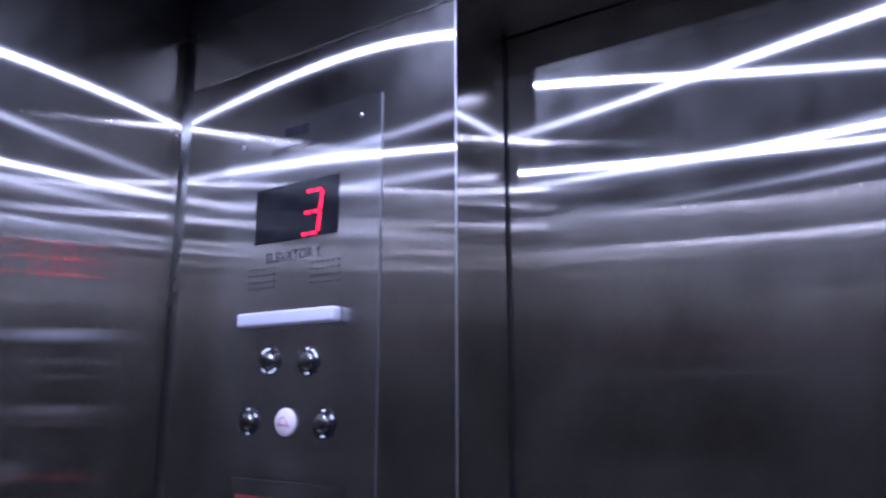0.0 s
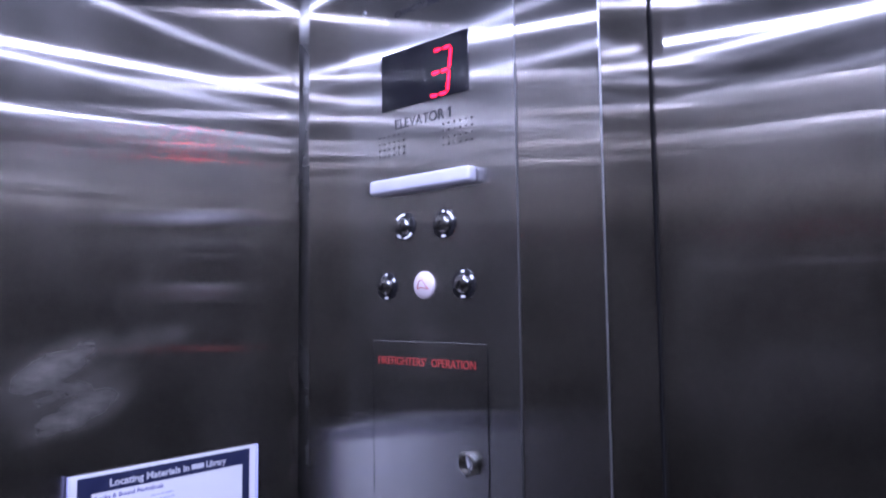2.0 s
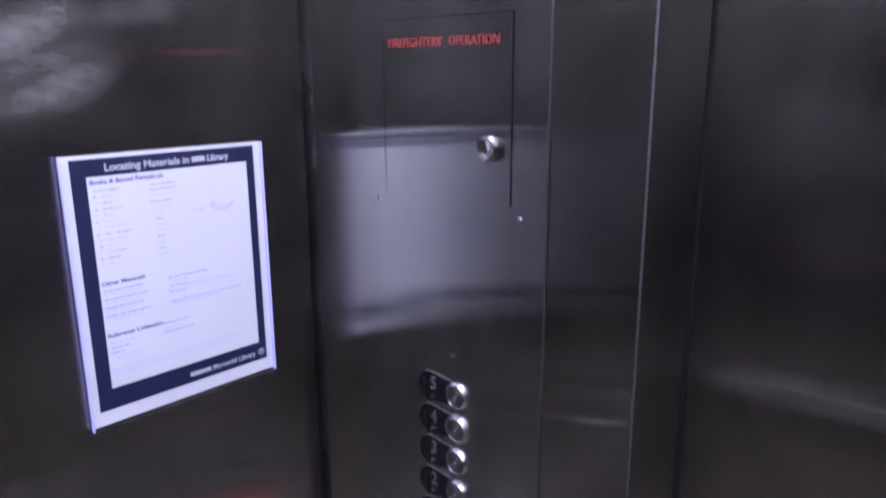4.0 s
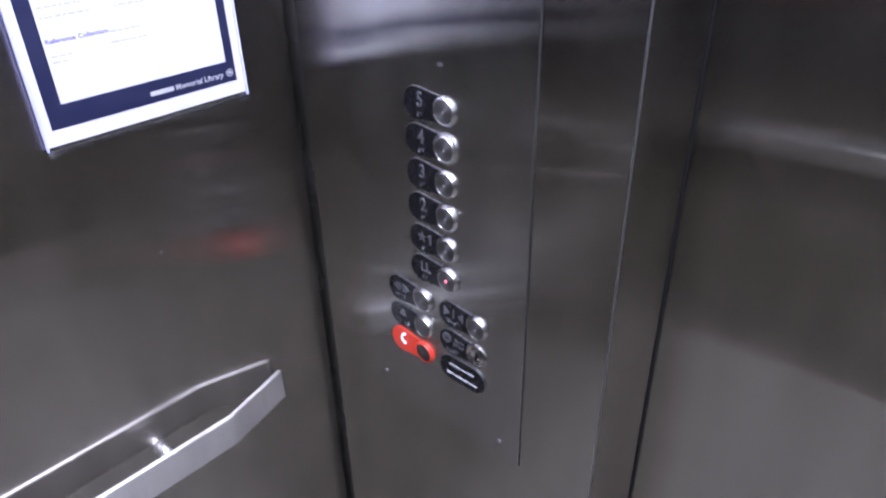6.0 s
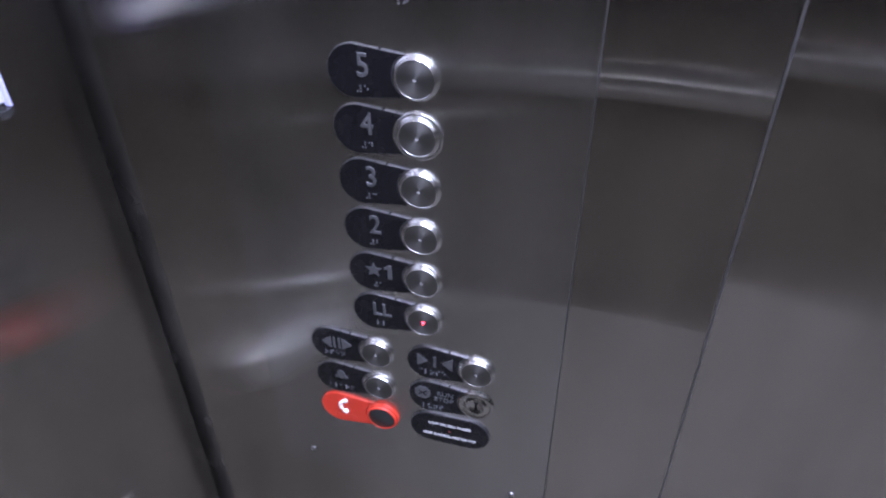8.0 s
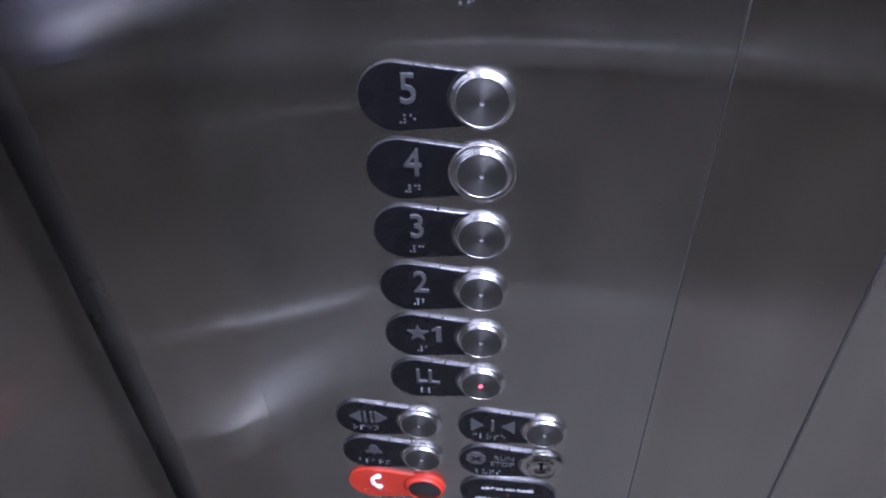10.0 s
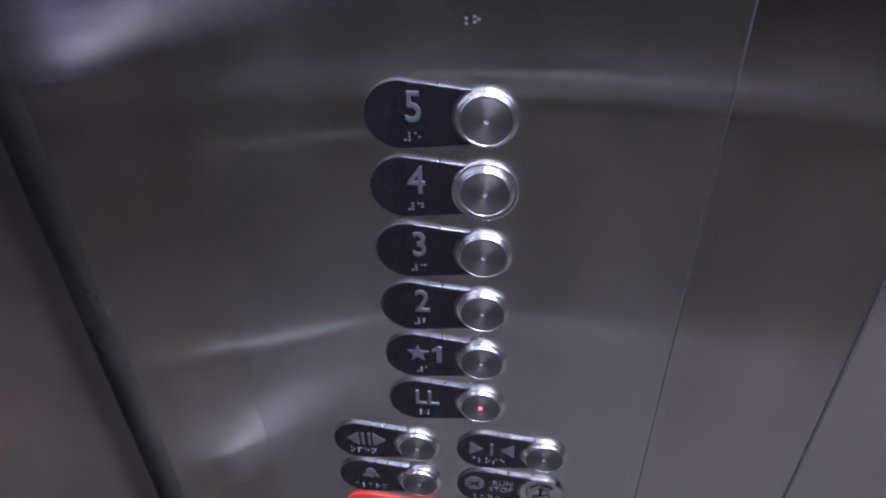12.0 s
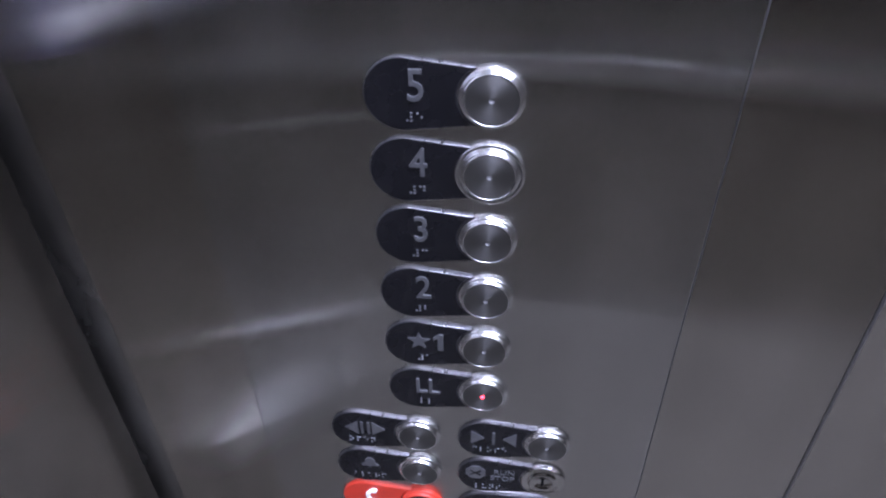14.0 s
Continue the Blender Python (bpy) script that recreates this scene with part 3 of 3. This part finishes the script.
G1, G2 = "floor buttons", "service buttons"
FX, PITCH, TOPZ = 0.3234, 0.0504, 1.3278
DOTS = {"5": ((3, 4, 5, 6), (1, 5)), "4": ((3, 4, 5, 6), (1, 4, 5)), "3": ((3, 4, 5, 6), (1, 4)), "2": ((3, 4, 5, 6), (1, 2)),
        "1": ((3, 4, 5, 6), (1,)), "LL": ((1, 2, 3), (1, 2, 3))}
for i, name in enumerate(("5", "4", "3", "2", "1", "LL")):
    z = TOPZ - PITCH * i
    lab = {"1": "round steel button for floor 1 with a star on its plate",
           "LL": "round steel button for floor LL, lit by a red dot"}.get(name, f"round steel button for floor {name} with a black legend plate")
    b = button(FX, z, lab, G1, lit=name == "LL")
    if name == "1":
        part("star", star(-0.0485, 0.0038, 0.0088), GLYPH, b, "raised metal star")
        one = [(-0.0020, -0.0045), (0.0020, -0.0045), (0.0020, 0.0120), (-0.0008, 0.0120), (-0.0052, 0.0086), (-0.0052, 0.0058), (-0.0020, 0.0078)]
        part("numeral", slab([(x - 0.0325, z) for x, z in one], -0.0024, -0.0036, 0.0004), GLYPH, b, "raised metal numeral")
    elif name == "LL":
        number("LL", 0.0225, b, -0.0435, condense=0.9)
    else:
        number(name, 0.0280, b)
    part("braille", braille(DOTS[name], -0.049, -0.0112), GLYPH, b, "raised braille dots")
    if name == "4":
        part("bezel", lathe([(0.0216, 0.0), (0.0216, 0.0032), (0.0206, 0.0038), (0.0193, 0.0034)], 48), RIM_STEEL, b, "wider worn steel bezel", True)

LX, RX = 0.2702, 0.3778
ROW = (1.0170, 0.9665, 0.9165)


def triangle(x, z, w, h):
    return slab([(x - w / 2, z), (x + w / 2, z + h / 2), (x + w / 2, z - h / 2)], -0.0024, -0.0034)


def bars(*rects):
    bm = bmesh.new()
    for a in rects:
        box(a[0], -0.0034, a[1], a[2], -0.0024, a[3], bm=bm)
    return bm


b = button(LX, ROW[0], "round steel door-open button with a black legend plate", G2)
bm = triangle(-0.0565, 0.004, 0.011, 0.0165)
joined(bm, triangle(-0.0335, 0.004, -0.011, 0.0165))
joined(bm, bars((-0.0488, -0.0035, -0.0466, 0.0115), (-0.0432, -0.0035, -0.0410, 0.0115)))
part("symbol", bm, GLYPH, b, "raised door-open arrows")
part("braille", braille(((1, 3, 5), (1, 2, 3, 4), (1, 5), (1, 3, 4, 5)), -0.059, -0.0095), GLYPH, b, "raised braille dots")

b = button(RX, ROW[0], "round steel door-close button with a black legend plate", G2)
bm = triangle(-0.0575, 0.004, -0.011, 0.0165)
joined(bm, triangle(-0.0310, 0.004, 0.011, 0.0165))
joined(bm, bars((-0.0455, -0.0035, -0.0430, 0.0115)))
part("symbol", bm, GLYPH, b, "raised door-close arrows")
part("braille", braille(((1, 4), (1, 2, 3), (1, 3, 5), (2, 3, 4), (1, 5)), -0.061, -0.0095), GLYPH, b, "raised braille dots")

b = button(LX, ROW[1], "round steel alarm button with a bell on its black legend plate", G2)
bell = [(-0.0085, -0.0045), (-0.0085, -0.0025), (-0.0060, -0.0010), (-0.0045, 0.0055), (-0.0018, 0.0085), (0.0018, 0.0085), (0.0045, 0.0055), (0.0060, -0.0010),
        (0.0085, -0.0025), (0.0085, -0.0045), (0.0018, -0.0045), (0.0, -0.0068), (-0.0018, -0.0045)]
part("symbol", slab([(x * 0.86 - 0.0445, z * 0.86 + 0.0055) for x, z in bell], -0.0024, -0.0034), GLYPH, b, "raised bell")
part("braille", braille(((1,), (1, 2, 3), (1,), (1, 2, 3, 5), (1, 3, 4)), -0.059, -0.0105), GLYPH, b, "raised braille dots")

# run/stop key
b = empty("run_stop_switch", (RX, F, ROW[1]), "steel run and stop key switch with a black legend plate", "key switch", G2)
from_shared("plate_edge", edge_mesh, LEGEND_EDGE, b, "thin grey metal plate edge")
from_shared("legend_plate", plate_mesh, BLACK_LEGEND, b)
part("rim", lathe([(0.0196, 0.0), (0.0196, 0.0026), (0.0188, 0.0038), (0.0165, 0.0040), (0.0150, 0.0030), (0.0130, 0.0030), (0.0122, 0.0044), (0.0100, 0.0050),
                   (0.0080, 0.0043), (0.0070, 0.0032), (0.0, 0.0030)], 48), CHROME, b, "", True)
part("key_slot", box(-0.0010, -0.0038, -0.0050, 0.0010, -0.0028, 0.0050), HOLE, b)
disc = part("symbol", slab([(-0.0585 + 0.0092 * math.cos(a), 0.0055 + 0.0092 * math.sin(a)) for a in np.linspace(math.pi / 8, 2 * math.pi + math.pi / 8, 8, endpoint=False)],
                           -0.0024, -0.0034), GLYPH, b, "raised metal octagon with a cross")
cross = bmesh.new()
for sgn in (1, -1):
    c = box(-0.0055, -0.0006, -0.0007, 0.0055, 0.0, 0.0007)
    bmesh.ops.transform(c, matrix=pose(-0.0585, -0.0033, 0.0055, 0, 35 * sgn, 0), verts=c.verts)
    joined(cross, c)
part("cross", cross, BLACK_LEGEND, disc)
part("lettering", letters("RUN", 0.0086, -0.0026, -0.0335, 0.0045, 0.0005, condense=1.05), GLYPH, b, "raised metal lettering")
part("lettering", letters("STOP", 0.0086, -0.0026, -0.0350, -0.0042, 0.0005, condense=1.05), GLYPH, b, "raised metal lettering")
part("braille", braille(((1, 2, 3), (1, 3, 6), (1, 3, 4, 5), (2, 3, 4)), -0.058, -0.0125), GLYPH, b, "raised braille dots")

# emergency phone
b = empty("emergency_phone_button", (LX, F, ROW[2]), "red emergency phone button with a white receiver on its plate", "elevator button", G2)
from_shared("plate_edge", edge_mesh, RED_PAINT, b)
from_shared("legend_plate", plate_mesh, RED_PAINT, b)
from_shared("rim", rim_mesh, RED_PAINT, b, "", True)
part("cap", lathe([(0.0154, 0.0055), (0.0148, 0.0061), (0.0, 0.0058)], 40), DARK_CAP, b, "dark grey satin cap", True)
hs = [(-0.0485 + 0.0095 * math.cos(a), 0, 0.0045 + 0.0095 * math.sin(a)) for a in np.linspace(radians(115), radians(245), 9)]
hand = tube([(x + 0.0075, -0.0030, z) for x, _, z in hs], 0.0022, 10)
for k in (0, -1):
    joined(hand, lathe([(0.0, 0.0048), (0.0026, 0.0044), (0.0030, 0.0024)], 14, (hs[k][0] + 0.0085, hs[k][2])))
part("symbol", hand, WHITE_INK, b, "white telephone receiver")
part("braille", braille(((1, 2, 3, 4), (1, 2, 5), (1, 3, 5), (1, 3, 4, 5), (1, 5)), -0.059, -0.0105), RED_PAINT, b, "raised braille dots")

# call notice plate
b = empty("call_notice_plate", (RX, F, ROW[2]), "black oval notice plate with small white lettering", "sign", G2)
part("plate_edge", slab(stadium(-0.0742, 0.0160, R_PLATE, 18), 0.0, -0.0024, 0.0004), LEGEND_EDGE, b, "thin grey metal plate edge")
part("legend_plate", slab(stadium(-0.0735, 0.0153, R_PLATE - 0.0007, 18), -0.0023, -0.0027, 0.0002), BLACK_LEGEND, b)
part("lettering", letters("LIGHT ON, CALL PLACED", 0.0050, -0.0026, -0.0290, 0.0065, 0.0003, condense=0.85, bold=0.0001), WHITE_INK, b, "white printed lettering")
part("lettering", letters("LIGHT FLASHING, HELP ON WAY", 0.0050, -0.0026, -0.0290, -0.0115, 0.0003, condense=0.82, bold=0.0001), WHITE_INK, b, "white printed lettering")
part("lamp", lathe([(0.0014, 0.0024), (0.0012, 0.0032), (0.0, 0.0036)], 12, (-0.0290, -0.0010)), DULL_RED, b, "tiny unlit red lamp", True)

# tactile dots above the floor buttons
td = bmesh.new()
for dx, dz in ((0, 0), (0, -0.0028), (0.0045, 0.001), (0.0045, -0.002), (0.0068, -0.0006)):
    joined(td, lathe([(0.001, 0.0), (0.0008, 0.0007), (0.0, 0.0009)], 8, (0.311 + dx, 1.386 + dz)))
bmesh.ops.translate(td, verts=td.verts, vec=(0, F, 0))
part("tactile_dots", td, GLYPH, cop, "small raised braille dots")


# ---------------------------------------------------------------- library sign in its acrylic holder
def on_left_wall(bm):
    """From the sign's own plane (x right, z up, facing -y) to the left wall (facing +x)."""
    bmesh.ops.transform(bm, matrix=pose(0, 0, 0, 0, 0, 90), verts=bm.verts)
    return bm


SY, SZ = -0.2260, 1.4865      # centre of the sheet on the wall
sign = empty("library_sign", (0.0, SY, SZ), "white library sign with a navy border in a clear acrylic holder", "sign")
SW, SH = 0.1392, 0.1785       # half sizes of the sheet


def sign_part(name, bm, mat, parent=None, label=""):
    return part(name, on_left_wall(bm), mat, parent or sign, label)


sign_part("acrylic_back", box(-SW - 0.0012, -0.0040, -SH - 0.004, SW + 0.0012, 0.0, SH + 0.0012, 0.0006), ACRYLIC, label="clear acrylic back plate")
sign_part("acrylic_lip", box(-SW - 0.0015, -0.0125, -SH - 0.0080, SW + 0.0015, 0.0, -SH - 0.0042, 0.0008), ACRYLIC, label="clear acrylic bottom lip")
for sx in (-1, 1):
    sign_part("acrylic_edge", box(sx * SW + (0.0004 if sx > 0 else -0.0026), -0.0100, -SH - 0.0040, sx * SW + (0.0026 if sx > 0 else -0.0004), -0.0042, SH, 0.0006), EDGE_GLOW,
              label="acrylic side edge with its bluish glow painted on")
    sign_part("acrylic_foot", box(sx * (SW - 0.004) - 0.005, -0.0110, -SH - 0.0125, sx * (SW - 0.004) + 0.005, -0.0010, -SH - 0.0082, 0.0012), ACRYLIC, label="small clear acrylic foot")
sheet = sign_part("paper_sheet", box(-SW, -0.0056, -SH, SW, -0.0042, SH), PAPER, label="white printed paper")


def rect(x0, z0, x1, z1, y=-0.0060, bm=None):
    return box(x0, y, z0, x1, -0.0054, z1, bm=bm)


BX0, BX1, BZ0, BZ1 = -0.1290, 0.1285, -0.1590, 0.1735     # navy border, outside
IX0, IX1, IZ0, IZ1 = -0.1105, 0.1160, -0.1305, 0.1515     # navy border, inside
border = rect(BX0, BZ0, IX0, BZ1)
rect(IX1, BZ0, BX1, BZ1, bm=border)
rect(IX0, IZ1, IX1, BZ1, bm=border)
rect(IX0, BZ0, IX1, IZ0, bm=border)
sign_part("printed_border", border, NAVY_INK, sheet, "navy printed border")


def fitted(text, size, x0, x1, z, y, **style):
    """One line of lettering stretched to lie between x0 and x1."""
    b = letters(text, size, y, 0.0, z, 0.0002, "LEFT", **style)
    lo, hi = min(v.co.x for v in b.verts), max(v.co.x for v in b.verts)
    for v in b.verts:
        v.co.x = x0 + (v.co.x - lo) * (x1 - x0) / (hi - lo)
    return b


sign_part("heading", fitted("Locating Materials in", 0.0134, -0.0870, 0.0270, 0.1572, -0.0062, bold=0.0003), PRINT_WHITE, sheet, "white printed heading")
sign_part("heading_bar", rect(0.0310, 0.1578, 0.0505, 0.1650, -0.0064), PRINT_WHITE, sheet, "white bar in place of a name")
sign_part("heading", fitted("Library", 0.0134, 0.0545, 0.0870, 0.1572, -0.0062, bold=0.0003), PRINT_WHITE, sheet, "white printed heading")
sign_part("footer_bar", rect(0.0000, -0.1502, 0.0330, -0.1444, -0.0064), PRINT_WHITE, sheet, "white bar in place of a name")
sign_part("footer", fitted("Memorial Library", 0.0108, 0.0365, 0.1085, -0.1506, -0.0062, bold=0.0001), PRINT_WHITE, sheet, "white printed footer")
seal = lathe([(0.0052, 0.0), (0.0052, 0.0007), (0.0041, 0.0007), (0.0041, 0.0)], 24, (0.1190, -0.1465))
joined(seal, lathe([(0.0022, 0.0), (0.0022, 0.0007), (0.0, 0.0007)], 16, (0.1190, -0.1465)))
bmesh.ops.translate(seal, verts=seal.verts, vec=(0, -0.0058, 0))
sign_part("seal", seal, PRINT_WHITE, sheet, "small round white seal")
for text, x1, z in (("Books & Bound Periodicals", -0.0115, 0.1408), ("Other Materials", -0.0500, 0.0090), ("Reference Collection", -0.0335, -0.0615)):
    sign_part("subheading", fitted(text, 0.0080, -0.1072, x1, z + 0.0008, -0.0056, bold=0.0002), HEAD_TEXT, sheet, "dark printed subheading")

# lines of small print
rnd = random.Random(4)
left_rows, mid_rows, pale = bmesh.new(), bmesh.new(), bmesh.new()


def words(bm, x, z, total, h=0.0024, longest=0.011):
    end = x + total
    while x < end:
        w = min(rnd.uniform(0.0030, longest), end - x)
        rect(x, z, x + w, z + h * rnd.uniform(0.85, 1.15), -0.0058, bm)
        x += w + 0.0016


X0 = -0.1060
words(left_rows, X0 + 0.002, 0.1320, 0.032)
words(mid_rows, -0.0300, 0.1320, 0.034)
for k in range(12):
    z = 0.1245 - k * 0.0080
    words(left_rows if k % 2 == 0 else pale, X0 + 0.001 * (k % 3), z, 0.005)
    words(left_rows if k in (1, 2, 6, 10) else pale, X0 + 0.011, z, rnd.choice((0.008, 0.012, 0.016)))
    if k in (2, 5, 6, 7, 9):
        words(left_rows if k in (6, 9) else pale, X0 + 0.026, z, rnd.choice((0.012, 0.020)))
    if k < 4:
        words(mid_rows if k % 2 == 0 else pale, -0.0330, z + 0.001, rnd.choice((0.030, 0.040)))
    else:
        words(mid_rows if k in (5, 8, 10) else pale, -0.0270, z + 0.001, rnd.choice((0.011, 0.015)))
for k in range(4):
    z = 0.0010 - k * 0.0113
    words(left_rows, X0, z, rnd.uniform(0.045, 0.060))
    words(pale, X0, z - 0.0046, rnd.uniform(0.030, 0.055))
for z, w, bm in ((0.0015, 0.062, mid_rows), (-0.0100, 0.028, mid_rows), (-0.0190, 0.026, mid_rows), (-0.0330, 0.112, mid_rows), (-0.0045, 0.030, pale), (-0.0140, 0.095, pale), (-0.0375, 0.075, pale)):
    words(bm, -0.0190, z, w)
for z, w in ((-0.0700, 0.034), (-0.0768, 0.026), (-0.0836, 0.018), (-0.0900, 0.048)):
    words(left_rows if w < 0.03 else pale, X0, z, w)
for z, w in ((-0.0615, 0.040), (-0.0690, 0.030), (-0.0745, 0.046)):
    words(mid_rows if w > 0.03 else pale, -0.0330, z, w)
words(pale, X0, -0.1070, 0.195, 0.0018)
words(pale, X0, -0.1130, 0.180, 0.0018)
tagged(sign_part("small_print", left_rows, BLUE_TEXT, sheet, "faded blue small print"), kind="stuff")
tagged(sign_part("small_print", mid_rows, BLUE_TEXT, sheet, "faded blue small print"), kind="stuff")
tagged(sign_part("small_print", pale, PALE_TEXT, sheet, "pale blue small print"), kind="stuff")
arc = np.linspace(radians(170), radians(360), 16)
logo = slab([(0.0720 + 0.0190 * math.cos(a), 0.0960 + 0.0120 * math.sin(a)) for a in arc]
            + [(0.0745 + 0.0150 * math.cos(a), 0.1005 + 0.0080 * math.sin(a)) for a in arc[::-1]], 0.0, -0.0004)
joined(logo, slab([(0.0370 + 0.0090 * math.cos(a), 0.0930 + 0.0050 * math.sin(a)) for a in arc]
                  + [(0.0375 + 0.0075 * math.cos(a), 0.0950 + 0.0035 * math.sin(a)) for a in arc[::-1]], 0.0, -0.0004))
bmesh.ops.translate(logo, verts=logo.verts, vec=(0, -0.0056, 0))
sign_part("pale_emblem", logo, PALE_TEXT, sheet, "pale blue crescent emblem")

# lone rivet in the left wall
tagged(linked("rivet", lathe([(0.0034, 0), (0.003, 0.001), (0.0, 0.0016)], 16), CHROME, smooth=True), "small polished rivet in the steel wall", "rivet")
bpy.data.objects["rivet"].matrix_basis = pose(0, -0.263, 1.111, 0, 0, 90)
